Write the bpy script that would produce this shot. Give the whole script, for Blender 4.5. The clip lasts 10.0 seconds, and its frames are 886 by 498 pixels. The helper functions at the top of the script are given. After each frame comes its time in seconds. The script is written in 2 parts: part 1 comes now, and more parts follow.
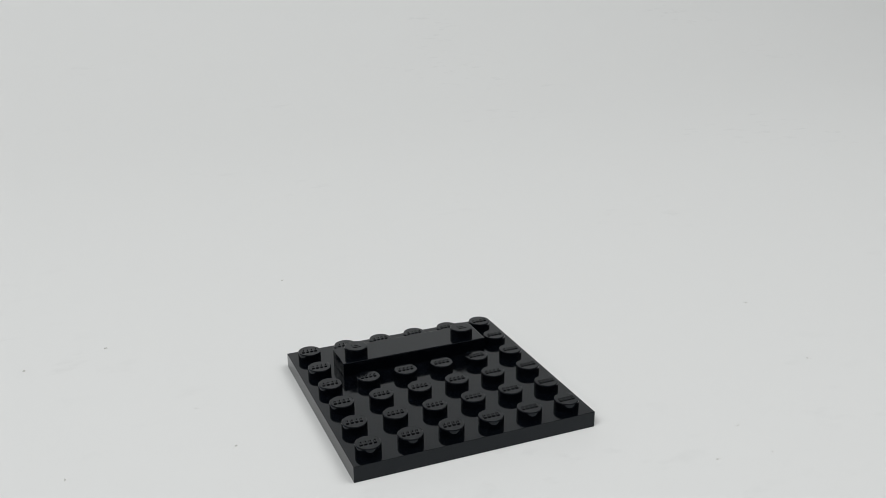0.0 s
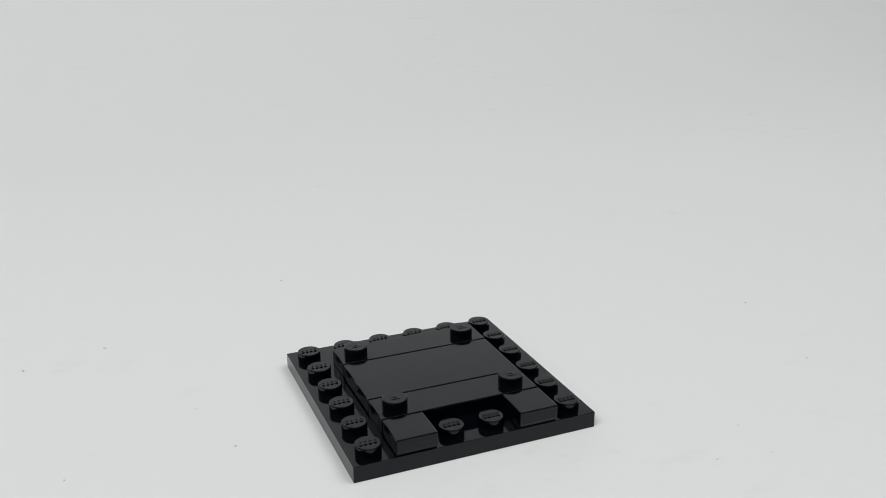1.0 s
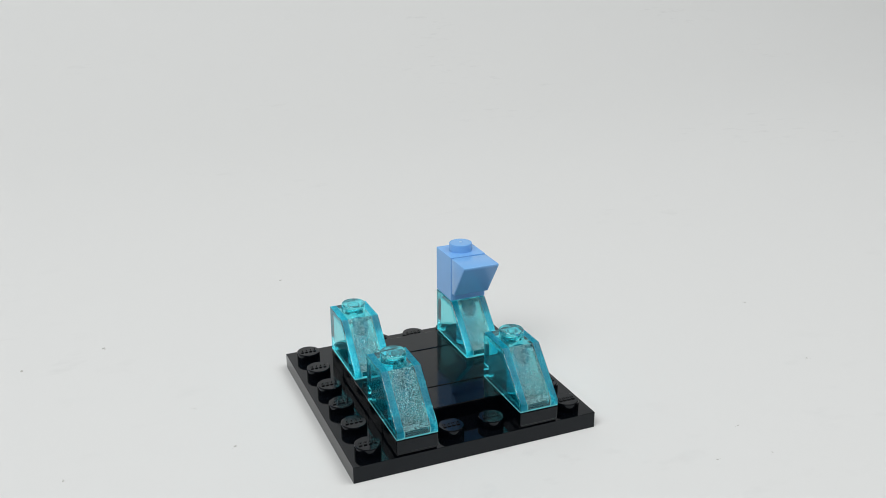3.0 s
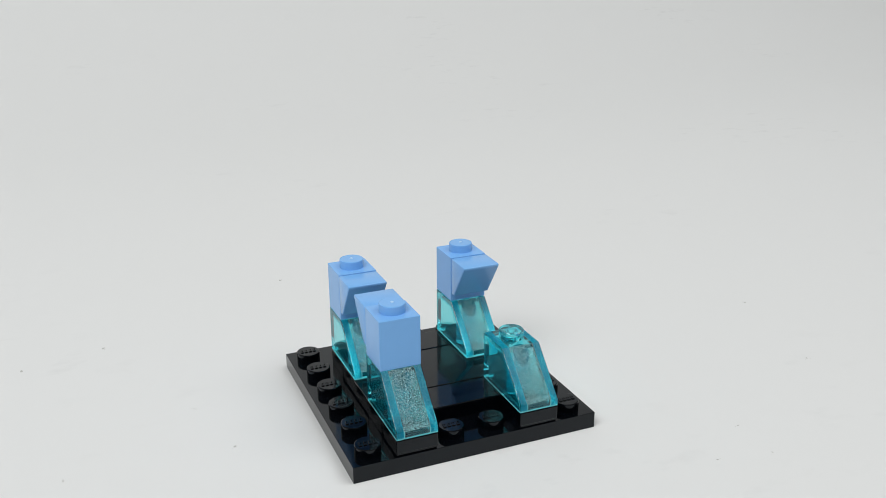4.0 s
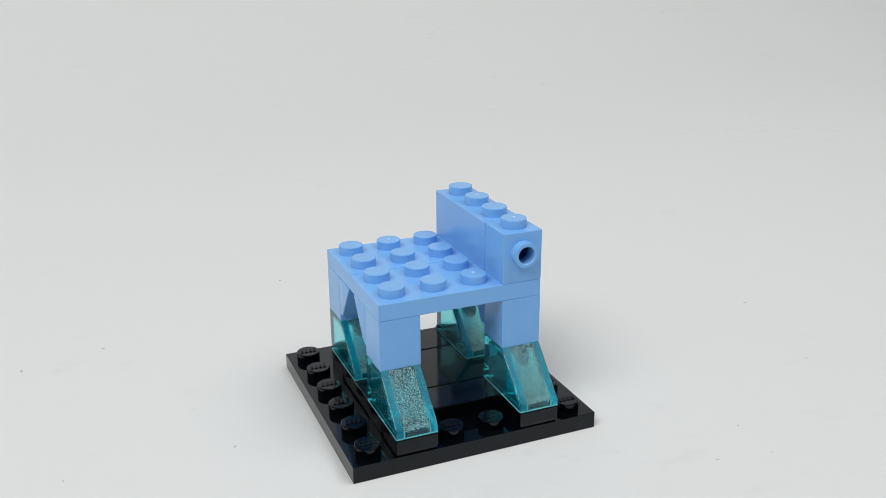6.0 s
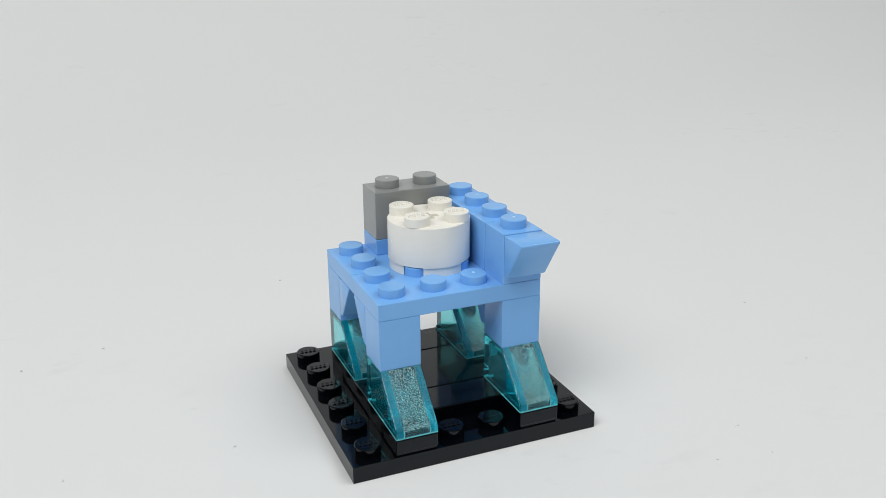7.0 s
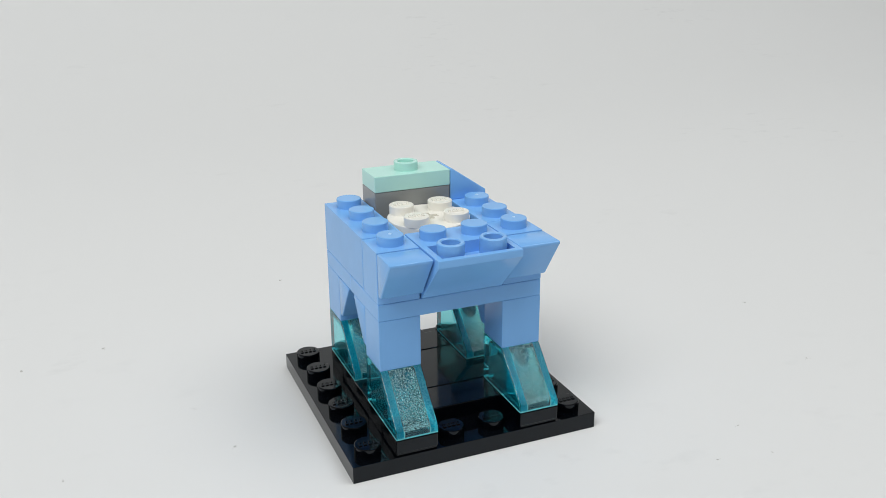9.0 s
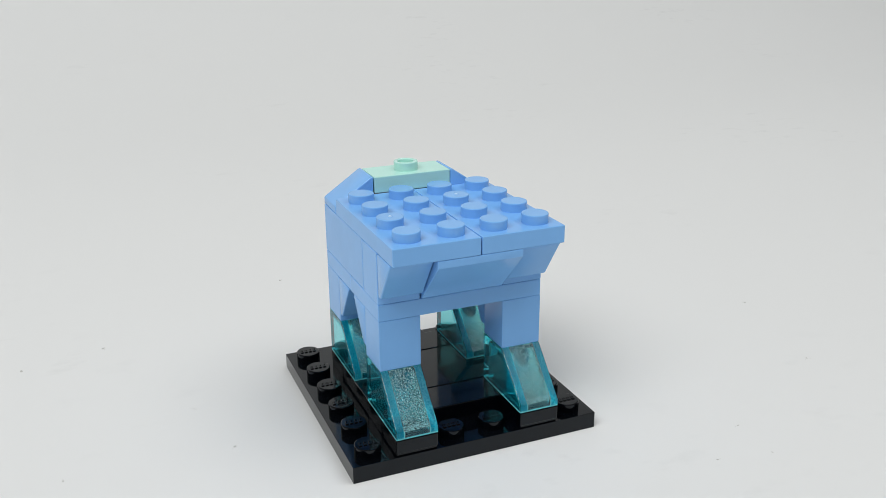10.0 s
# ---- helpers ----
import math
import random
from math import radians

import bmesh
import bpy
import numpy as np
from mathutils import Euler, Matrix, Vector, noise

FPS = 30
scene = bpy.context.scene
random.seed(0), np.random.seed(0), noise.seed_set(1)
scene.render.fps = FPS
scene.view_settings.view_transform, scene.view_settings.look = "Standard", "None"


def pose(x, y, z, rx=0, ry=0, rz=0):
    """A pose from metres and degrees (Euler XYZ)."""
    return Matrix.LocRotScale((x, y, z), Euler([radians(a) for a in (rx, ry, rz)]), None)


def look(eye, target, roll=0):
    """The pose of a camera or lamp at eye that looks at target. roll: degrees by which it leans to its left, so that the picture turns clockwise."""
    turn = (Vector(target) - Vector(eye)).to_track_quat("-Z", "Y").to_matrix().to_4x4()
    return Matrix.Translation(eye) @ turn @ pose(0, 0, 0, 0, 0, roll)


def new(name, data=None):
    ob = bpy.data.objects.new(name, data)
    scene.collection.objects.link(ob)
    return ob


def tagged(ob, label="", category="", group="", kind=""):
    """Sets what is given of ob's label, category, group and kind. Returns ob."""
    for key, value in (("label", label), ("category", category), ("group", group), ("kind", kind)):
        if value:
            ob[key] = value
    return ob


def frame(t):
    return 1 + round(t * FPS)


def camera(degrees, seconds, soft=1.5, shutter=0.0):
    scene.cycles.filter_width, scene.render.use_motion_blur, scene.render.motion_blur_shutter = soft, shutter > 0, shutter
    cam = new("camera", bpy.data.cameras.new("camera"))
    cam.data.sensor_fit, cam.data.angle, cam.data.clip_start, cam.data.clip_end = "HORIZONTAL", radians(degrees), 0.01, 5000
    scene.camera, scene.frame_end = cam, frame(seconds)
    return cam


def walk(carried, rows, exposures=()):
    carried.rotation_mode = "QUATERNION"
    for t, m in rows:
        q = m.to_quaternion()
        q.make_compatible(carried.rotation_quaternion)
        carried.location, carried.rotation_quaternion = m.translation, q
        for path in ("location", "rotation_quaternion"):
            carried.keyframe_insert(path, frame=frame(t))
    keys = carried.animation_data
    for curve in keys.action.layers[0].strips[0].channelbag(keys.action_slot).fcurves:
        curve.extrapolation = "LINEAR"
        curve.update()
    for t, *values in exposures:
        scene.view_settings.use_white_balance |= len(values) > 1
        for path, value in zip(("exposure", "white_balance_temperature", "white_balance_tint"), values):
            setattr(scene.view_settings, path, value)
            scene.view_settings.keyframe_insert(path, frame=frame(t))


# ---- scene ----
# ---------------------------------------------------------------- camera
cam = camera(51.75, 10.0, soft=0.82)
walk(cam, [
    (0.0, pose(-0.06129, -0.15477, 0.09066, 70.483, 0.370, -22.643)),
    (2.2, pose(-0.06155, -0.15425, 0.09072, 70.428, 0.317, -22.800)),
    (6.0, pose(-0.06166, -0.15403, 0.09075, 70.405, 0.294, -22.868)),
    (10.0, pose(-0.06166, -0.15403, 0.09075, 70.405, 0.294, -22.868)),
], exposures=[
    (0.0, -0.09, 6500, 10), (1.2, -0.04, 6500, 10), (2.5, 0.01, 6500, 10), (9.367, 0.0, 6500, 10), (9.4, 0.0, 6600, 10),
    (9.667, 0.0, 6600, 10), (9.7, 0.0, 6500, 10), (10.0, 0.0, 6500, 10)])

# ---------------------------------------------------------------- light
world = bpy.data.worlds.new("room_light")
scene.world = world
world.use_nodes = True
world.node_tree.nodes["Background"].inputs[0].default_value = (0.9, 0.95, 1.0, 1)
world.node_tree.nodes["Background"].inputs[1].default_value = 0.1


def softbox(name, eye, target, size_x, size_y, watts, colour):
    lamp = bpy.data.lights.new(name, "AREA")
    lamp.shape, lamp.size, lamp.size_y = "RECTANGLE", size_x, size_y
    lamp.energy, lamp.color = watts, colour
    ob = new(name, lamp)
    ob.matrix_world = look(eye, target)
    return ob


softbox("softbox_lamp", (-0.84, -0.50, 1.30), (0.0, 0.34, 0.0), 0.90, 0.90, 16.8, (0.99, 0.995, 0.99))
softbox("softbox_lamp", (0.66, -0.34, 1.35), (0.16, 0.48, 0.0), 0.95, 0.95, 10.0, (0.99, 0.995, 0.99))


# ---------------------------------------------------------------- materials
def material(name):
    mat = bpy.data.materials.new(name)
    mat.use_nodes = True
    return mat, mat.node_tree.nodes, mat.node_tree.links, mat.node_tree.nodes["Principled BSDF"]


def plastic(name, colour, rough, spread=0.05, grain=0.02, worn=0.35, sheen=0.5, fleck_colour=None, rare=0.72):
    """Moulded glossy plastic: faint flow clouds in the colour, uneven polish, hairline scratches."""
    mat, nodes, links, bsdf = material(name)
    coords = nodes.new("ShaderNodeTexCoord")
    info = nodes.new("ShaderNodeObjectInfo")
    clouds = nodes.new("ShaderNodeTexNoise")
    clouds.inputs["Scale"].default_value, clouds.inputs["Detail"].default_value = 160, 3
    links.new(coords.outputs["Object"], clouds.inputs["Vector"])
    ramp = nodes.new("ShaderNodeMapRange")
    ramp.inputs[3].default_value, ramp.inputs[4].default_value = 1 - spread, 1 + spread
    links.new(clouds.outputs[0], ramp.inputs[0])
    each = nodes.new("ShaderNodeMapRange")
    each.inputs[3].default_value, each.inputs[4].default_value = 1 - spread * 0.4, 1 + spread * 0.4
    links.new(info.outputs["Random"], each.inputs[0])
    both = nodes.new("ShaderNodeMath")
    both.operation = "MULTIPLY"
    links.new(ramp.outputs[0], both.inputs[0])
    links.new(each.outputs[0], both.inputs[1])
    tone = nodes.new("ShaderNodeVectorMath")
    tone.operation = "SCALE"
    tone.inputs[0].default_value = colour
    links.new(both.outputs[0], tone.inputs["Scale"])
    links.new(tone.outputs[0], bsdf.inputs["Base Color"])
    if fleck_colour:
        cells = nodes.new("ShaderNodeTexVoronoi")
        cells.inputs["Scale"].default_value = 210
        links.new(coords.outputs["Object"], cells.inputs["Vector"])
        near = nodes.new("ShaderNodeMath")
        near.operation, near.inputs[1].default_value = "LESS_THAN", 0.030 if rare < 0.8 else 0.045
        links.new(cells.outputs["Distance"], near.inputs[0])
        pick = nodes.new("ShaderNodeSeparateColor")
        links.new(cells.outputs["Color"], pick.inputs[0])
        few = nodes.new("ShaderNodeMath")
        few.operation, few.inputs[1].default_value = "GREATER_THAN", rare
        links.new(pick.outputs[0], few.inputs[0])
        fleck = nodes.new("ShaderNodeMath")
        fleck.operation = "MULTIPLY"
        links.new(near.outputs[0], fleck.inputs[0])
        links.new(few.outputs[0], fleck.inputs[1])
        dust_mix = nodes.new("ShaderNodeMix")
        dust_mix.data_type = "RGBA"
        dust_mix.inputs[7].default_value = (*fleck_colour, 1)
        links.new(fleck.outputs[0], dust_mix.inputs[0])
        links.new(tone.outputs[0], dust_mix.inputs[6])
        links.new(dust_mix.outputs[2], bsdf.inputs["Base Color"])
    # polish
    wear = nodes.new("ShaderNodeTexNoise")
    wear.inputs["Scale"].default_value, wear.inputs["Detail"].default_value = 420, 5
    links.new(coords.outputs["Object"], wear.inputs["Vector"])
    gloss = nodes.new("ShaderNodeMapRange")
    gloss.inputs[1].default_value, gloss.inputs[2].default_value = 0.35, 0.75
    gloss.inputs[3].default_value, gloss.inputs[4].default_value = rough, rough + 0.12 * worn
    links.new(wear.outputs[0], gloss.inputs[0])
    links.new(gloss.outputs[0], bsdf.inputs["Roughness"])
    # hairlines and moulding ripple
    squeeze = nodes.new("ShaderNodeMapping")
    squeeze.inputs["Rotation"].default_value = (0.3, 0.2, 0.6)
    squeeze.inputs["Scale"].default_value = (1, 2.2, 1.5)
    links.new(coords.outputs["Object"], squeeze.inputs["Vector"])
    hair = nodes.new("ShaderNodeTexNoise")
    hair.inputs["Scale"].default_value, hair.inputs["Detail"].default_value = 300, 2
    links.new(squeeze.outputs[0], hair.inputs["Vector"])
    mix = nodes.new("ShaderNodeMath")
    mix.operation = "ADD"
    links.new(hair.outputs[0], mix.inputs[0])
    links.new(clouds.outputs[0], mix.inputs[1])
    bump = nodes.new("ShaderNodeBump")
    bump.inputs["Strength"].default_value, bump.inputs["Distance"].default_value = grain, 0.0004
    links.new(mix.outputs[0], bump.inputs["Height"])
    links.new(bump.outputs[0], bsdf.inputs["Normal"])
    bsdf.inputs["IOR"].default_value = 1.5
    bsdf.inputs["Specular IOR Level"].default_value = sheen
    return mat


def clear_plastic(name, clear, cloudy, haze, rough, grain=0.0, grain_scale=1.0, low=0.6, sheen=0.5):
    """Tinted see-through plastic. haze: share of diffuse colour cloudy, standing in for scattered light."""
    mat, nodes, links, bsdf = material(name)
    bsdf.inputs["Base Color"].default_value = (*clear, 1)
    bsdf.inputs["Transmission Weight"].default_value = 1
    bsdf.inputs["Specular IOR Level"].default_value = sheen
    bsdf.inputs["IOR"].default_value = 1.5
    bsdf.inputs["Roughness"].default_value = rough
    milk = nodes.new("ShaderNodeBsdfDiffuse")
    milk.inputs["Color"].default_value = (*cloudy, 1)
    glow = nodes.new("ShaderNodeBsdfTranslucent")
    glow.inputs["Color"].default_value = (*cloudy, 1)
    halves = nodes.new("ShaderNodeMixShader")
    halves.inputs[0].default_value = 0.25
    links.new(milk.outputs[0], halves.inputs[1])
    links.new(glow.outputs[0], halves.inputs[2])
    blend = nodes.new("ShaderNodeMixShader")
    blend.inputs[0].default_value = haze
    links.new(bsdf.outputs[0], blend.inputs[1])
    links.new(halves.outputs[0], blend.inputs[2])
    links.new(blend.outputs[0], nodes["Material Output"].inputs["Surface"])
    coords = nodes.new("ShaderNodeTexCoord")
    cloud = nodes.new("ShaderNodeTexNoise")
    cloud.inputs["Scale"].default_value, cloud.inputs["Detail"].default_value = (grain_scale, 2) if grain else (350, 2)
    links.new(coords.outputs["Object"], cloud.inputs["Vector"])
    amount = nodes.new("ShaderNodeMapRange")
    amount.inputs[1].default_value, amount.inputs[2].default_value = (0.42, 0.60) if grain else (0.3, 0.7)
    amount.inputs[3].default_value, amount.inputs[4].default_value = (haze * low, min(0.95, haze * (2 - low))) if grain else (haze * 0.85, haze * 1.15)
    links.new(cloud.outputs[0], amount.inputs[0])
    links.new(amount.outputs[0], blend.inputs[0])
    if grain:
        bump = nodes.new("ShaderNodeBump")
        bump.inputs["Strength"].default_value, bump.inputs["Distance"].default_value = grain, 0.0002
        links.new(cloud.outputs[0], bump.inputs["Height"])
        for node in (bsdf, milk):
            links.new(bump.outputs[0], node.inputs["Normal"])
    return mat


def paper(name, colour):
    """White sweep with faint smudges and handling marks."""
    mat, nodes, links, bsdf = material(name)
    coords = nodes.new("ShaderNodeTexCoord")
    big = nodes.new("ShaderNodeTexNoise")
    big.inputs["Scale"].default_value, big.inputs["Detail"].default_value = 9, 3
    links.new(coords.outputs["Object"], big.inputs["Vector"])
    stretch = nodes.new("ShaderNodeMapping")
    stretch.inputs["Scale"].default_value = (1, 1.7, 1)
    links.new(coords.outputs["Object"], stretch.inputs["Vector"])
    smear = nodes.new("ShaderNodeTexNoise")
    smear.inputs["Scale"].default_value, smear.inputs["Detail"].default_value = 95, 4
    links.new(stretch.outputs[0], smear.inputs["Vector"])
    mask = nodes.new("ShaderNodeMapRange")
    mask.inputs[1].default_value, mask.inputs[2].default_value = 0.58, 0.80
    links.new(smear.outputs[0], mask.inputs[0])
    area = nodes.new("ShaderNodeMapRange")
    area.inputs[1].default_value, area.inputs[2].default_value = 0.52, 0.66
    links.new(big.outputs[0], area.inputs[0])
    amount = nodes.new("ShaderNodeMath")
    amount.operation = "MULTIPLY"
    links.new(mask.outputs[0], amount.inputs[0])
    links.new(area.outputs[0], amount.inputs[1])
    half = nodes.new("ShaderNodeMath")
    half.operation = "MULTIPLY"
    half.inputs[1].default_value = 0.25
    links.new(amount.outputs[0], half.inputs[0])
    blend = nodes.new("ShaderNodeMix")
    blend.data_type = "RGBA"
    blend.inputs[6].default_value = (*colour, 1)
    blend.inputs[7].default_value = (0.42, 0.43, 0.43, 1)
    links.new(half.outputs[0], blend.inputs[0])
    links.new(blend.outputs[2], bsdf.inputs["Base Color"])
    bsdf.inputs["Roughness"].default_value = 0.55
    bsdf.inputs["Specular IOR Level"].default_value = 0.25
    return mat


BLACK = plastic("black_plastic", (0.0012, 0.0017, 0.0028), 0.07, 0.15, 0.012, 0.8, 0.36, (0.30, 0.30, 0.29))
BLACK.node_tree.nodes["Principled BSDF"].inputs["Specular Tint"].default_value = (0.86, 0.93, 1.0, 1)
BLUE = plastic("light_blue_plastic", (0.200, 0.46, 0.86), 0.16, 0.045, 0.035, 0.7, 0.34, (0.09, 0.20, 0.38), 0.93)
GREY = plastic("dark_grey_plastic", (0.26, 0.27, 0.265), 0.14, 0.06, 0.05, 0.6)
WHITE = plastic("warm_white_plastic", (0.87, 0.85, 0.775), 0.20, 0.04, 0.06, 0.7)
AQUA = plastic("pale_aqua_plastic", (0.48, 0.81, 0.73), 0.20, 0.02, 0.03, 0.5)
MARK = {"light_blue_plastic": plastic("paled_blue_plastic", (0.40, 0.63, 0.90), 0.30), "dark_grey_plastic": plastic("paled_grey_plastic", (0.55, 0.56, 0.56), 0.30)}
CYAN = (0.0, 0.50, 0.68)
TINT = (0.35, 0.95, 0.98)
CLEAR = clear_plastic("clear_blue_plastic", TINT, CYAN, 0.03, 0.02)
# Wall feet: light carried along the walls, put in as bright diffuse colour.
EDGE = clear_plastic("edge_glow_blue_plastic", (0.45, 0.97, 0.99), (0.22, 0.86, 0.93), 0.75, 0.1)
INNER = clear_plastic("moulded_inside_blue_plastic", (0.5, 0.95, 0.97), CYAN, 0.06, 0.03)
FROST = clear_plastic("grained_clear_blue_plastic", (0.36, 0.95, 0.94), (0.34, 0.62, 0.62), 0.25, 0.06, 1.0, 3700, 0.08)
# Low band of the slant: light gathered there is given as brighter diffuse colour.
SPARK = clear_plastic("grained_band_glow_blue_plastic", (0.55, 0.97, 0.985), (0.36, 0.74, 0.77), 0.33, 0.08, 0.9, 3700, 0.3)
# Rims over the walls: cyan diffuse colour imitates light scattered deep inside.
RIM = clear_plastic("grained_rim_glow_blue_plastic", (0.02, 0.78, 0.94), (0.0, 0.36, 0.54), 0.50, 0.28, 0.3, 4000, 0.5, 0.06)
# Sides backed by solid wall: stronger tint imitates light absorbed along it.
THICK = clear_plastic("wall_depth_tint_blue_plastic", (0.05, 0.82, 0.92), (0.0, 0.42, 0.57), 0.14, 0.02)
# Post: darker teal tint stands for light lost in its thickness.
POST = clear_plastic("post_depth_tint_blue_plastic", (0.08, 0.70, 0.86), (0.0, 0.32, 0.46), 0.28, 0.03)
NUB = clear_plastic("clear_blue_plastic_nub", (0.20, 0.92, 0.97), (0.10, 0.70, 0.80), 0.08, 0.03)
PAPER = paper("white_paper", (0.74, 0.75, 0.745))
ROOM = paper("pale_wall_paint", (0.62, 0.62, 0.62))
CRUMB, _n, _l, _b = material("grey_dust")
_b.inputs["Base Color"].default_value = (0.50, 0.50, 0.48, 1)
_b.inputs["Roughness"].default_value = 0.9

# ---------------------------------------------------------------- shapes
U = 0.008       # stud pitch
P = 0.0032      # plate height
B = 0.0096      # brick height
E = 0.0001      # clearance on each side
STUD_R, STUD_H = 0.0024, 0.0017
random.seed(7)


def finish(name, bm, mat, parent=None, label="", m=None):
    mesh = bpy.data.meshes.new(name)
    bmesh.ops.recalc_face_normals(bm, faces=bm.faces[:])
    bm.to_mesh(mesh)
    bm.free()
    return place_mesh(name, mesh, mat, parent, label, m)


def place_mesh(name, mesh, mat, parent=None, label="", m=None):
    if not mesh.materials:
        mesh.materials.append(mat)
    ob = new(name, mesh)
    if parent:
        ob.parent = parent
    if m is not None:
        ob.matrix_basis = m
    if label:
        tagged(ob, label)
    return ob


part = finish


def smooth_by_angle(bm, angle=16):
    for f in bm.faces:
        f.smooth = True
    for e in bm.edges:
        if len(e.link_faces) == 2 and e.calc_face_angle(0) > radians(angle):
            e.smooth = False


def bevel_all(bm, width, segments=2):
    edges = [e for e in bm.edges if len(e.link_faces) == 2 and e.calc_face_angle(0) > radians(20)]
    bmesh.ops.bevel(bm, geom=edges, offset=width, segments=segments, profile=0.5, affect="EDGES", clamp_overlap=True)


def box_bm(x0, x1, y0, y1, z0, z1, bevel=0.0):
    bm = bmesh.new()
    bmesh.ops.create_cube(bm, size=1)
    for v in bm.verts:
        v.co = Vector(((x0 + x1) / 2 + v.co.x * (x1 - x0), (y0 + y1) / 2 + v.co.y * (y1 - y0), (z0 + z1) / 2 + v.co.z * (z1 - z0)))
    if bevel:
        bevel_all(bm, bevel)
    return bm


def prism_bm(profile, half, bevel=0.0, segments=2):
    """A profile in (y, z) drawn out along x to both sides."""
    bm = bmesh.new()
    ends = [[bm.verts.new((s * half, y, z)) for y, z in profile] for s in (-1, 1)]
    bm.faces.new(ends[0])
    bm.faces.new(ends[1][::-1])
    for i in range(len(profile)):
        k = (i + 1) % len(profile)
        bm.faces.new((ends[0][k], ends[0][i], ends[1][i], ends[1][k]))
    bmesh.ops.recalc_face_normals(bm, faces=bm.faces[:])
    if bevel:
        bevel_all(bm, bevel, segments)
    return bm


def turned_bm(profile, steps=40, x=0.0, y=0.0):
    """A closed ring of (radius, z), turned round the upright through (x, y); radius 0 closes at the axis."""
    bm = bmesh.new()
    rings = []
    for r, z in profile:
        if r == 0:
            rings.append([bm.verts.new((x, y, z))])
        else:
            rings.append([bm.verts.new((x + r * math.cos(a), y + r * math.sin(a), z)) for a in (2 * math.pi * i / steps for i in range(steps))])
    for one, two in zip(rings, rings[1:]):
        for i in range(steps):
            k = (i + 1) % steps
            if len(one) == 1 and len(two) == 1:
                continue
            if len(one) == 1:
                bm.faces.new((one[0], two[i], two[k]))
            elif len(two) == 1:
                bm.faces.new((one[i], one[k], two[0]))
            else:
                bm.faces.new((one[i], one[k], two[k], two[i]))
    bmesh.ops.recalc_face_normals(bm, faces=bm.faces[:])
    return bm


def joined(target, *others):
    for bm in others:
        mesh = bpy.data.meshes.new("temporary")
        bm.to_mesh(mesh)
        bm.free()
        target.from_mesh(mesh)
        bpy.data.meshes.remove(mesh)
    return target


def solid(bm, tool, operation="DIFFERENCE"):
    """The bmesh less (or with) the tool, worked out once."""
    pair = []
    for one in (bm, tool):
        mesh = bpy.data.meshes.new("temporary")
        bmesh.ops.recalc_face_normals(one, faces=one.faces[:])
        one.to_mesh(mesh)
        one.free()
        pair.append(new("temporary", mesh))
    mod = pair[0].modifiers.new("cut", "BOOLEAN")
    mod.object, mod.operation, mod.solver = pair[1], operation, "EXACT"
    bpy.context.view_layer.update()
    mesh = bpy.data.meshes.new_from_object(pair[0].evaluated_get(bpy.context.evaluated_depsgraph_get()))
    out = bmesh.new()
    out.from_mesh(mesh)
    for ob in pair:
        data = ob.data
        bpy.data.objects.remove(ob)
        bpy.data.meshes.remove(data)
    bpy.data.meshes.remove(mesh)
    return out


def stud_bm(mark="none", hollow=False):
    r, h, c = STUD_R, STUD_H, 0.00016
    if hollow:
        q = 0.0016
        bm = turned_bm([(q, -0.0012), (q, h - c), (q + c, h), (r - c, h), (r - 0.3 * c, h - 0.3 * c), (r, h - c), (r, 0)], 40)
    else:
        bm = turned_bm([(0, h), (r - c, h), (r - 0.3 * c, h - 0.3 * c), (r, h - c), (r, 0)], 40)
    if mark == "bars":
        # four raised slanted bars on the stud's top
        for i in range(4):
            x = (i - 1.5) * 0.00088
            bar = box_bm(x - 0.0003, x + 0.0003, -0.00062, 0.00062, h - 0.00005, h + 0.00019, 0.00007)
            for v in bar.verts:
                v.co.x += v.co.y * 0.18
            core = box_bm(x - 0.00012, x + 0.00012, -0.00034, 0.00034, h + 0.00004, h + 0.0004)
            for v in core.verts:
                v.co.x += v.co.y * 0.18
            joined(bm, solid(bar, core))
    elif mark == "square":
        joined(bm, box_bm(-0.0008, 0.0008, -0.0008, 0.0008, h - 0.00005, h + 0.00009, 0.00004),
               box_bm(-0.0003, 0.0003, -0.0003, 0.0003, h, h + 0.0002, 0.00004))
    elif mark == "gate":
        joined(bm, turned_bm([(0, h + 0.0002), (0.00014, h + 0.00018), (0.00026, h + 0.00011), (0.00035, h + 0.00002), (0.00037, h - 0.00003)], 24))
        for f in bm.faces:
            f.material_index = 1 if f.calc_center_median().to_2d().length < 0.00037 and f.calc_center_median().z > h else 0
    smooth_by_angle(bm)
    return bm


_studs = {}


def stud(parent, x, y, z, mat, mark="none", hollow=False, turn=None):
    key = (mat.name, mark, hollow)
    if key not in _studs:
        mesh = bpy.data.meshes.new("stud")
        bm = stud_bm(mark, hollow)
        bm.to_mesh(mesh)
        bm.free()
        mesh.materials.append(mat)
        if mark == "gate":
            mesh.materials.append(MARK[mat.name])
        _studs[key] = mesh
    m = Matrix.Translation((x, y, z)) @ (turn or Matrix())
    return place_mesh("stud", _studs[key], mat, parent, "", m)


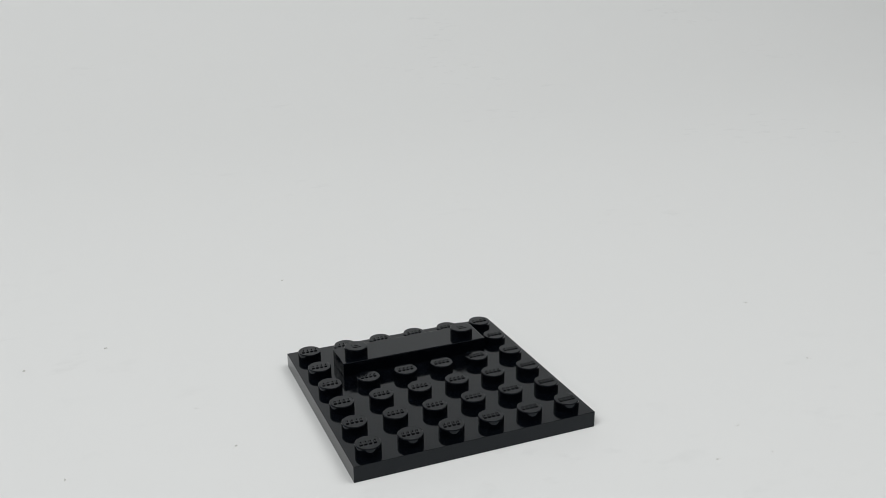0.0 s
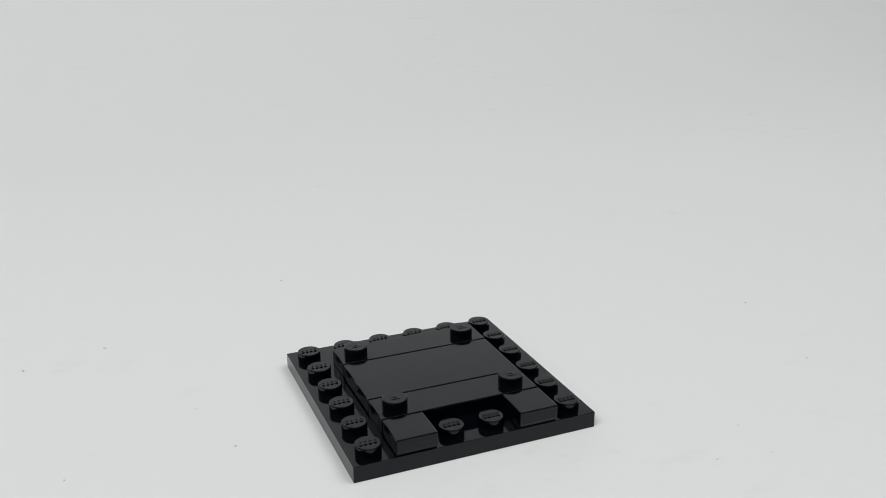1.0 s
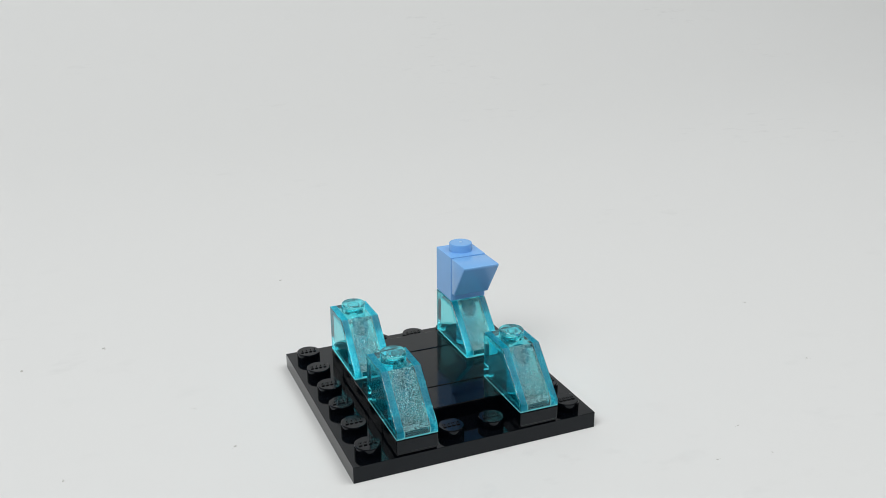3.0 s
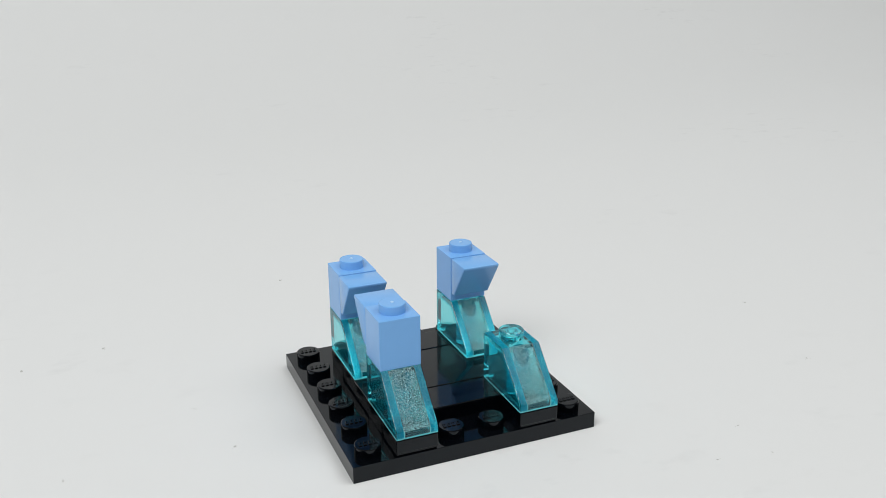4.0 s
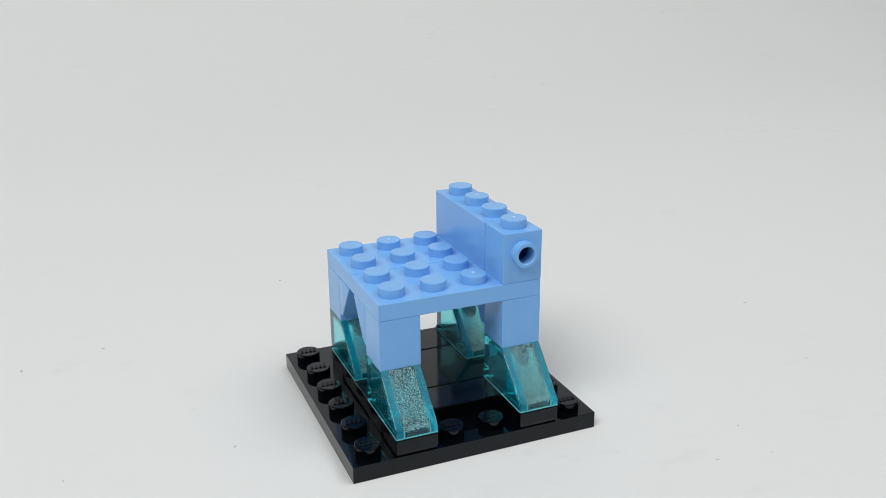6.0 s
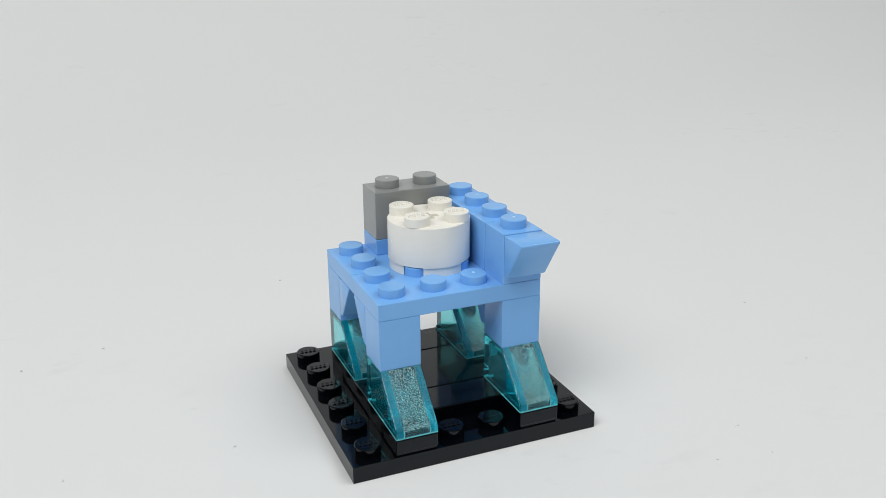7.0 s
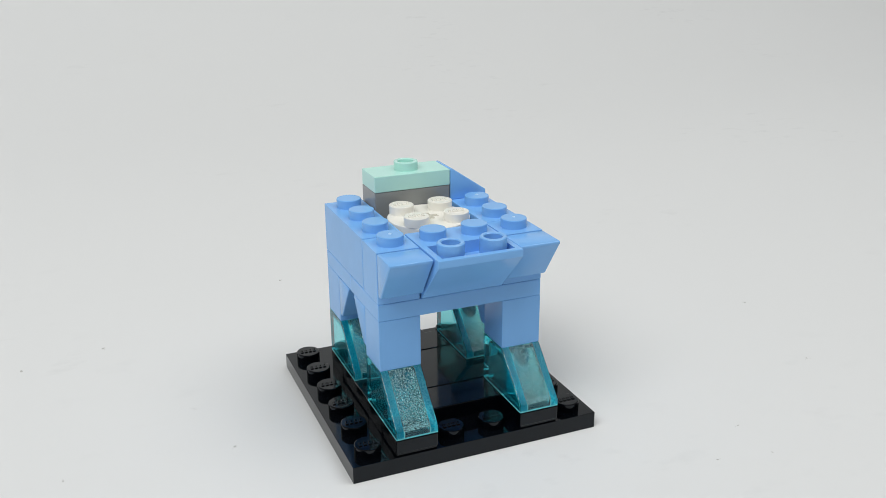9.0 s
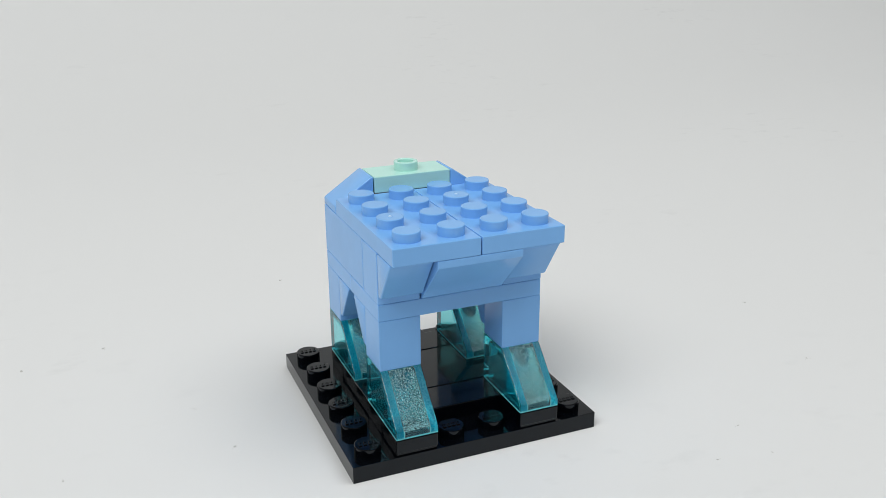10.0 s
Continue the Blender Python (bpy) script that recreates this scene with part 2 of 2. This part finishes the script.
def shell_bm(nx, ny, h, wall=0.0015, top=0.0011, bevel=0.00013, gap=E):
    """A brick's body: rounded box, open and hollow below."""
    bm = box_bm(-nx * U / 2 + gap, nx * U / 2 - gap, -ny * U / 2 + gap, ny * U / 2 - gap, 0, h, bevel)
    low = min(bm.faces, key=lambda f: (f.calc_center_median().z, -f.calc_area()))
    bmesh.ops.inset_individual(bm, faces=[low], thickness=wall)
    up = bmesh.ops.extrude_face_region(bm, geom=[low])
    bmesh.ops.translate(bm, vec=(0, 0, h - top), verts=[v for v in up["geom"] if isinstance(v, bmesh.types.BMVert)])
    bmesh.ops.delete(bm, geom=[low], context="FACES_ONLY")
    smooth_by_angle(bm)
    return bm


def thing(name, label, category, group=""):
    ob = new(name)
    ob.empty_display_size = 0.004
    return tagged(ob, label, category, group)


def grid_studs(root, nx, ny, h, mat, mark="none", gates=(), only=None):
    for i in range(nx):
        for k in range(ny):
            if only is not None and (i, k) not in only:
                continue
            stud(root, (i - (nx - 1) / 2) * U, (k - (ny - 1) / 2) * U, h, mat, "gate" if (i, k) in gates else mark)


def studded(name, label, category, nx, ny, h, mat, mark="none", gates=(), only=None, group="", bevel=0.00016, gap=E):
    root = thing(name, label, category, group)
    part("body", shell_bm(nx, ny, h, bevel=bevel, gap=gap), mat, root)
    grid_studs(root, nx, ny, h, mat, mark, gates, only)
    return root


def tile(label, nx, ny, mat, group=""):
    """A smooth tile: its body stands on a narrower foot, which leaves a groove along the bottom."""
    root = thing("toy_tile", label, "toy tile", group)
    lip = 0.0005
    bm = shell_bm(nx, ny, P - lip, bevel=0.0002)
    bmesh.ops.translate(bm, vec=(0, 0, lip), verts=bm.verts[:])
    part("body", bm, mat, root)
    x, y = nx * U / 2 - 0.00034, ny * U / 2 - 0.00034
    rim = solid(box_bm(-x, x, -y, y, 0, lip + 0.0001), box_bm(0.0011 - x, x - 0.0011, 0.0011 - y, y - 0.0011, -0.001, 0.002))
    part("foot", rim, mat, root)
    return root


def side_stud_brick(label, mat, toward=-1):
    """A one-stud brick with an open stud on one side."""
    root = thing("side_stud_brick", label, "toy brick", "bricks with a side stud")
    bm = shell_bm(1, 1, B)
    bore = turned_bm([(0, -0.0005), (0.0016, -0.0005), (0.0016, 0.003), (0, 0.003)], 40)
    turn = pose(0, -U / 2 + E, B - U / 2, 90, 0, 0)
    bmesh.ops.transform(bore, matrix=turn @ pose(0, 0, -0.0026), verts=bore.verts[:])
    bm = solid(bm, bore)
    smooth_by_angle(bm)
    part("body", bm, mat, root)
    stud(root, 0, 0, B, mat, "gate")
    stud(root, 0, -U / 2 + E, B - U / 2, mat, "none", True, pose(0, 0, 0, 90, 0, 0)).name = "side_stud"
    if toward > 0:
        for ob in root.children:
            ob.matrix_basis = pose(0, 0, 0, 0, 0, 180) @ ob.matrix_basis
    return root


def small_slope(label, mat):
    """A one-stud slope two plates high, its tall wall towards +y."""
    root = thing("small_slope", label, "toy slope", "small slopes")
    a = U / 2 - E
    bm = prism_bm([(a, 0), (-a, 0), (-a, 0.0014), (a - 0.0005, 2 * P), (a, 2 * P)], a, 0.00042, 3)
    low = min(bm.faces, key=lambda f: (f.calc_center_median().z, -f.calc_area()))
    bmesh.ops.inset_individual(bm, faces=[low], thickness=0.0012)
    smooth_by_angle(bm)
    part("body", bm, mat, root)
    return root


def clear_slope(label):
    """A clear two-stud slope brick, hollow below, with a post between the studs."""
    root = thing("clear_slope_brick", label, "toy slope", "clear slope bricks")
    a = U - E
    half = U / 2 - E
    bm = prism_bm([(a, 0), (-a, 0), (-a, 0.0015), (0, B), (a, B)], half, 0.00014, 2)
    CAVITY = 0.0025
    cavity = prism_bm([(0.0066, -0.0002), (-0.0064, -0.0002), (-0.0064, 0.00119), (0.00044, 0.0082), (0.0066, 0.0082)], CAVITY, 0.0001, 2)
    post = turned_bm([(0, -0.001), (0.0016, -0.001), (0.0016, 0.0095), (0, 0.0095)], 32)
    bm = solid(bm, solid(cavity, post))
    top = turned_bm([(0, B + STUD_H), (STUD_R - 0.00016, B + STUD_H), (STUD_R, B + STUD_H - 0.00016), (STUD_R, B - 0.0004), (0, B - 0.0004)], 40, 0, U / 2)
    bm = solid(bm, top, "UNION")
    recess = turned_bm([(0, 0.0070), (0.0013, 0.0070), (0.0013, B + 0.0005), (0.0011, B + 0.0007), (0, B + 0.0007)], 32, 0, U / 2)
    bm = solid(bm, recess)
    smooth_by_angle(bm)
    mesh = bpy.data.meshes.new("body")
    slant = Vector((0, -0.716, 0.698))
    slant_foot = Vector((0, -0.0064, 0.00119))
    for co, no in (((-CAVITY, 0, 0), (1, 0, 0)), ((CAVITY, 0, 0), (1, 0, 0)), ((0, 0.0066, 0), (0, 1, 0)), ((0, 0, 0.0082), (0, 0, 1)),
                   ((0, 0, 0.0022), (0, 0, 1)), ((0, 0, 0.00036), (0, 0, 1)), ((-0.0023, 0, 0), (1, 0, 0)), ((0.0023, 0, 0), (1, 0, 0)), (slant_foot, slant)):
        bmesh.ops.bisect_plane(bm, geom=bm.verts[:] + bm.edges[:] + bm.faces[:], plane_co=co, plane_no=no)
    bm.normal_update()
    for f in bm.faces:
        c = f.calc_center_median()
        slanted = f.normal.y < -0.5 and f.normal.z > 0.5 and abs(f.normal.x) < 0.1 and c.z > 0.001
        inside = abs(c.x) < CAVITY
        hollow = abs(c.x) < CAVITY + 1e-5 and -0.0065 < c.y < 0.0067 and c.z < min(0.0083, 0.0079 + 1.025 * c.y)
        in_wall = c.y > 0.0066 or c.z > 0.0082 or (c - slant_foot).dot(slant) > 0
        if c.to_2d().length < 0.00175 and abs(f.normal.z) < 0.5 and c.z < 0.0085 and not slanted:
            f.material_index = 6        # the post, tinted for light lost inside
        elif c.z > B + 0.0001:
            f.material_index = 8        # the stud
        elif c.z < 0.00016 or c.z < 0.00036 and not hollow or f.normal.y < -0.9 and c.y < -0.0075 and inside and abs(c.x) > 0.0023:
            f.material_index = 4        # the foot of the walls and the front flanks, coloured as lit edges
        elif c.y > 0.0005 and f.normal.y < -0.5 or hollow:
            f.material_index = 3
        elif slanted and inside:
            f.material_index = 7 if c.z < 0.0022 else 1
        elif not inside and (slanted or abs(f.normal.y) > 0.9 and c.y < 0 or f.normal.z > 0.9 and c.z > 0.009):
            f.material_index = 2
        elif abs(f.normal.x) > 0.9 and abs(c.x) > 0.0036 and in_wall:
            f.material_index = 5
    bm.to_mesh(mesh)
    bm.free()
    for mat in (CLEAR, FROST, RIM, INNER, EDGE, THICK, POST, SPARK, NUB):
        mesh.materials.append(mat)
    body = place_mesh("body", mesh, CLEAR, root)
    body.visible_shadow = False
    return root


def inverted_slope(label, mat):
    """Two by two, its front half hanging over with two open studs in a tray."""
    root = thing("inverted_slope_brick", label, "toy slope")
    a = U - E
    bm = prism_bm([(a, 0), (0, 0), (-a, B - 0.0014), (-a, B), (a, B)], a, 0.00016, 2)
    tray = prism_bm([(-0.0069, 0.0105), (-0.0069, 0.0086), (-0.0060, 0.0074), (-0.0002, 0.0074), (-0.0002, 0.0105)], 0.0068)
    bm = solid(bm, tray)
    smooth_by_angle(bm)
    part("body", bm, mat, root)
    for x in (-U / 2, U / 2):
        stud(root, x, U / 2, B, mat)
        h = STUD_H + B - 0.0074
        q, r, c = 0.0016, STUD_R, 0.00016
        tube = turned_bm([(q, 0.0008), (q, h - c), (q + c, h), (r - c, h), (r, h - c), (r, 0)], 40)
        joined(tube, turned_bm([(0, 0.0009), (q, 0.0009)], 40))
        smooth_by_angle(tube)
        part("open_stud", tube, mat, root, "", Matrix.Translation((x, -U / 2, 0.0074)))
    return root


def round_brick(label, mat):
    root = thing("round_brick", label, "toy brick")
    r, c = U - E, 0.00018
    bm = turned_bm([(0, 0), (r - 0.00025, 0), (r - 0.00025, 0.0017), (r, 0.0018), (r, B - c), (r - 0.3 * c, B - 0.3 * c), (r - c, B), (0, B)], 96)
    for x in (-1, 1):
        for y in (-1, 1):
            notch = box_bm(0.0040, 0.0090, -0.0020, 0.0020, -0.0005, 0.0019)
            bmesh.ops.transform(notch, matrix=pose(0, 0, 0, 0, 0, math.degrees(math.atan2(y, x))), verts=notch.verts[:])
            bm = solid(bm, notch)
            pocket = turned_bm([(0, -0.0005), (0.0025, -0.0005), (0.0025, 0.0019), (0, 0.0019)], 32, x * U / 2, y * U / 2)
            bm = solid(bm, pocket)
    for arm in (box_bm(-0.0019, 0.0019, -0.0007, 0.0007, B - 0.0016, B + 0.001), box_bm(-0.0007, 0.0007, -0.0019, 0.0019, B - 0.0016, B + 0.001)):
        bm = solid(bm, arm)
    smooth_by_angle(bm)
    part("body", bm, mat, root)
    grid_studs(root, 2, 2, B, mat, "bars")
    return root


def jumper(label, mat):
    root = thing("one_stud_plate", label, "toy plate")
    part("body", shell_bm(2, 1, P), mat, root)
    stud(root, 0, 0, P, mat, "none", True).name = "open_stud"
    part("stud_floor", turned_bm([(0, P + 0.0002), (0.00165, P + 0.0002)], 32), mat, root)
    return root


# ---------------------------------------------------------------- the setting
def sweep():
    """A white sheet lying flat on the table and curving up behind."""
    line = [(-0.45, 0.0), (-0.2, 0.0), (0.0, 0.0), (0.25, 0.0)]
    y0, rad = 0.25, 0.80
    line += [(y0 + rad * math.sin(a), rad - rad * math.cos(a)) for a in (radians(90) * i / 28 for i in range(1, 29))]
    line += [(y0 + rad, 1.05), (y0 + rad, 1.30)]
    bm = bmesh.new()
    sides = (-0.75, -0.25, 0.25, 0.75, 1.10)
    for lift in (0.0, -0.0012):
        rows = [[bm.verts.new((x, y, z + lift)) for y, z in line] for x in sides]
        for one, two in zip(rows, rows[1:]):
            for i in range(len(line) - 1):
                bm.faces.new((one[i], two[i], two[i + 1], one[i + 1]) if lift == 0 else (one[i + 1], two[i + 1], two[i], one[i]))
    for f in bm.faces:
        f.smooth = True
    mesh = bpy.data.meshes.new("ground")
    bm.to_mesh(mesh)
    bm.free()
    ob = place_mesh("ground", mesh, PAPER)
    return tagged(ob, "seamless matt white sheet with faint smudges, curving up behind", "backdrop", kind="structure")


sweep()
tagged(finish("table_top", box_bm(-0.80, 1.15, -0.50, 1.12, -0.032, -0.002, 0.002), ROOM), "plain grey table top under the white sheet", "table", kind="structure")
for wall_name, dims in (("wall_west", (-1.72, -1.70, -1.8, 2.0, -0.75, 1.75)), ("wall_east", (2.10, 2.12, -1.8, 2.0, -0.75, 1.75)),
                        ("wall_south", (-1.72, 2.12, -1.82, -1.80, -0.75, 1.75)), ("wall_north", (-1.72, 2.12, 2.00, 2.02, -0.75, 1.75)),
                        ("ceiling", (-1.72, 2.12, -1.82, 2.02, 1.75, 1.77)), ("floor", (-1.72, 2.12, -1.82, 2.02, -0.77, -0.75))):
    tagged(finish(wall_name, box_bm(*dims), ROOM), "plain grey painted room surface", wall_name.split("_")[0], kind="structure")


# ---------------------------------------------------------------- the toy pieces
def cell(i0, i1, j0, j1):
    """Centre of the columns i0..i1 and rows j0..j1 of the base."""
    return ((i0 + i1) / 2 - 2.5) * U, ((j0 + j1) / 2 - 2.5) * U


Z0 = P
Z1 = 2 * P
Z2 = Z1 + B
Z3 = Z2 + B
Z4 = Z3 + P
Z5 = Z4 + B
Z6 = Z5 + P

base = studded("base_plate", "glossy black square six by six studded toy base plate", "toy plate", 6, 6, P, BLACK, "bars", bevel=0.00006, gap=0.0)
CORNERS = ((0, 0), (3, 0))
ARRIVALS = []


def arrive(t, ob, i0, i1, j0, j1, z, yaw=0.0, tilt=0.0, y_shift=0.0, loose=0.0):
    x, y = cell(i0, i1, j0, j1)
    ARRIVALS.append((t, ob, x + random.uniform(-4e-5, 4e-5), y + y_shift + random.uniform(-4e-5, 4e-5), z, yaw + random.uniform(-0.15, 0.15), tilt, loose))


STRIP = "glossy black one by four plate with two end studs"
first = studded("two_stud_plate", STRIP, "toy plate", 4, 1, P, BLACK, "square", (), CORNERS, "two stud plates")
first.matrix_basis = pose(*cell(1, 4, 4, 4), Z0)
arrive(0.1, tile("smooth glossy black two by four tile, lightly dusty", 4, 2, BLACK), 1, 4, 2, 3, Z0)
arrive(0.4, studded("two_stud_plate", STRIP, "toy plate", 4, 1, P, BLACK, "square", (), CORNERS, "two stud plates"), 1, 4, 1, 1, Z0)
arrive(0.7, tile("small square black glossy tile with dust specks", 1, 1, BLACK, "square tiles"), 1, 1, 0, 0, Z0)
arrive(1.0, tile("small square black glossy tile", 1, 1, BLACK, "square tiles"), 4, 4, 0, 0, Z0)
CLEAR_LABEL = "clear light blue slope brick with a grained slanting face"
arrive(1.3, clear_slope(CLEAR_LABEL), 4, 4, 0, 1, Z1)
arrive(1.6, clear_slope(CLEAR_LABEL), 4, 4, 3, 4, Z1, loose=0.0002)
arrive(1.9, clear_slope(CLEAR_LABEL), 1, 1, 3, 4, Z1, loose=0.00018)
arrive(2.2, clear_slope(CLEAR_LABEL), 1, 1, 0, 1, Z1)
LEG = "light blue brick with open side stud, on a clear slope"
SLANT = "light blue small slope set sideways on a brick's stud"
LIFT = U / 2 + (B - U)      # height of a side stud
GAP = U / 2 - E + 0.00012
arrive(2.5, side_stud_brick(LEG, BLUE), 4, 4, 4, 4, Z2, loose=0.00034)
arrive(2.8, small_slope(SLANT, BLUE), 4, 4, 4, 4, Z2 + LIFT, 0, 90, -GAP, 0.00034)
arrive(3.1, side_stud_brick(LEG, BLUE), 1, 1, 4, 4, Z2, loose=0.00022)
arrive(3.4, small_slope(SLANT, BLUE), 1, 1, 4, 4, Z2 + LIFT, 0, 90, -GAP, 0.00022)
arrive(3.7, side_stud_brick(LEG, BLUE, 1), 1, 1, 1, 1, Z2)
arrive(4.0, small_slope(SLANT, BLUE), 1, 1, 1, 1, Z2 + LIFT, 180, 90, GAP)
arrive(4.3, side_stud_brick(LEG, BLUE, 1), 4, 4, 1, 1, Z2)
arrive(4.6, small_slope(SLANT, BLUE), 4, 4, 1, 1, Z2 + LIFT, 180, 90, GAP)
DECK = "light blue two by four studded plate spanning the legs"
arrive(4.9, studded("studded_plate", DECK, "toy plate", 4, 2, P, BLUE, "none", ((1, 1),), None, "studded plates"), 1, 4, 3, 4, Z3)
arrive(5.2, studded("studded_plate", DECK, "toy plate", 4, 2, P, BLUE, "none", ((2, 0),), None, "studded plates"), 1, 4, 1, 2, Z3)
WALL = "light blue one by three brick standing along the deck's edge"
arrive(5.5, studded("long_brick", WALL, "toy brick", 1, 3, B, BLUE, "none", ((0, 1),), None, "long bricks"), 4, 4, 2, 4, Z4)
CORNER = "light blue brick with open side stud, at the deck's corner"
arrive(5.8, side_stud_brick(CORNER, BLUE), 4, 4, 1, 1, Z4)
arrive(6.1, small_slope(SLANT, BLUE), 4, 4, 1, 1, Z4 + LIFT, 0, 90, -GAP)
arrive(6.4, studded("short_plate", "light blue one by two plate under the grey brick", "toy plate", 2, 1, P, BLUE), 2, 3, 4, 4, Z4)
arrive(6.7, studded("short_brick", "dark grey one by two brick on a light blue plate", "toy brick", 2, 1, B, GREY, "none", ((0, 0),)), 2, 3, 4, 4, Z4 + P)
arrive(7.0, round_brick("warm white round two by two brick with notched foot", WHITE), 2, 3, 2, 3, Z4)
arrive(7.3, inverted_slope("light blue inverted slope brick with two open studs", BLUE), 2, 3, 0, 1, Z4)
arrive(7.6, studded("long_brick", WALL, "toy brick", 1, 3, B, BLUE, "none", (), None, "long bricks"), 1, 1, 2, 4, Z4 + 0.00007)
arrive(7.9, side_stud_brick(CORNER, BLUE), 1, 1, 1, 1, Z4)
arrive(8.2, small_slope(SLANT, BLUE), 1, 1, 1, 1, Z4 + LIFT, 0, 90, -GAP)
RIDGE = "light blue small slope beside the pale aqua plate"
arrive(8.5, small_slope(RIDGE, BLUE), 4, 4, 4, 4, Z5, 90)
arrive(8.8, jumper("pale aqua one by two plate with one open middle stud", AQUA), 2, 3, 4, 4, Z6)
arrive(9.1, small_slope(RIDGE, BLUE), 1, 1, 4, 4, Z5 + 0.00012, -90)
ROOF = "light blue two by four studded plate roofing the tower"
arrive(9.4, studded("studded_plate", ROOF, "toy plate", 2, 4, P, BLUE, "none", ((0, 1),), None, "studded plates"), 1, 2, 0, 3, Z5)
arrive(9.7, studded("studded_plate", ROOF, "toy plate", 2, 4, P, BLUE, "none", ((0, 2),), None, "studded plates"), 3, 4, 0, 3, Z5)


# ---------------------------------------------------------------- dust on the sheet
def dust():
    bm = bmesh.new()
    spots = ((-0.0405, -0.0038, 3.0), (-0.0133, 0.0753, 3.4), (-0.0603, 0.0498, 3.4), (-0.0772, 0.0448, 3.6), (-0.0701, -0.0032, 2.4),
             (-0.0453, 0.0134, 1.8), (0.0913, 0.0131, 3.2), (0.0826, -0.0174, 2.6), (0.0383, -0.0425, 2.2), (0.0495, -0.0345, 2.0), (0.049, -0.0445, 1.6))
    for x, y, size in spots:
        for k in range(3):
            s = size * 1e-4 * (1.0 if k == 0 else random.uniform(0.25, 0.5))
            dx, dy = (0, 0) if k == 0 else (random.uniform(-6e-4, 6e-4), random.uniform(-6e-4, 6e-4))
            grain = bmesh.ops.create_icosphere(bm, subdivisions=1, radius=s, matrix=pose(x + dx, y + dy, s * 0.15, 0, 0, random.uniform(0, 180)))
            for v in grain["verts"]:
                v.co.z = v.co.z * 0.3 + 0.00002
                v.co.x += random.uniform(-0.3, 0.3) * s
    return tagged(finish("dust", bm, CRUMB), "tiny grey dust crumbs scattered on the white sheet", "dust", kind="stuff")


dust()


# ---------------------------------------------------------------- motion of the pieces
def motions():
    """Every piece waits in rows on the sheet beside the base and is set in place at its time; loose ones are pressed home with the first deck plate."""
    for n, (t, ob, x, y, z, yaw, tilt, loose) in enumerate(ARRIVALS):
        wait = (-0.135 - 0.045 * (n % 3), -0.17 + 0.032 * (n // 3), 0.0)
        rows = [(0.0, pose(*wait, 0, 0, yaw))]
        set_at = t - 1 / 30
        if tilt:
            rows += [(set_at - 2 / 30, pose(*wait, 0, 0, yaw)), (set_at - 1 / 30, pose(wait[0], wait[1], 0.012, tilt / 2, 0, yaw))]
        else:
            rows += [(set_at - 1 / 30, pose(*wait, 0, 0, yaw))]
        rows += [(set_at, pose(x, y, z + loose, tilt, 0, yaw))]
        if loose:
            rows += [(4.9 - 2 / 30, pose(x, y, z + loose, tilt, 0, yaw)), (4.9 - 1 / 30, pose(x, y, z, tilt, 0, yaw))]
        rows += [(10.0, pose(x, y, z, tilt, 0, yaw))]
        if rows[1][0] <= 0.001:
            rows.pop(0)
        walk(ob, rows)


motions()
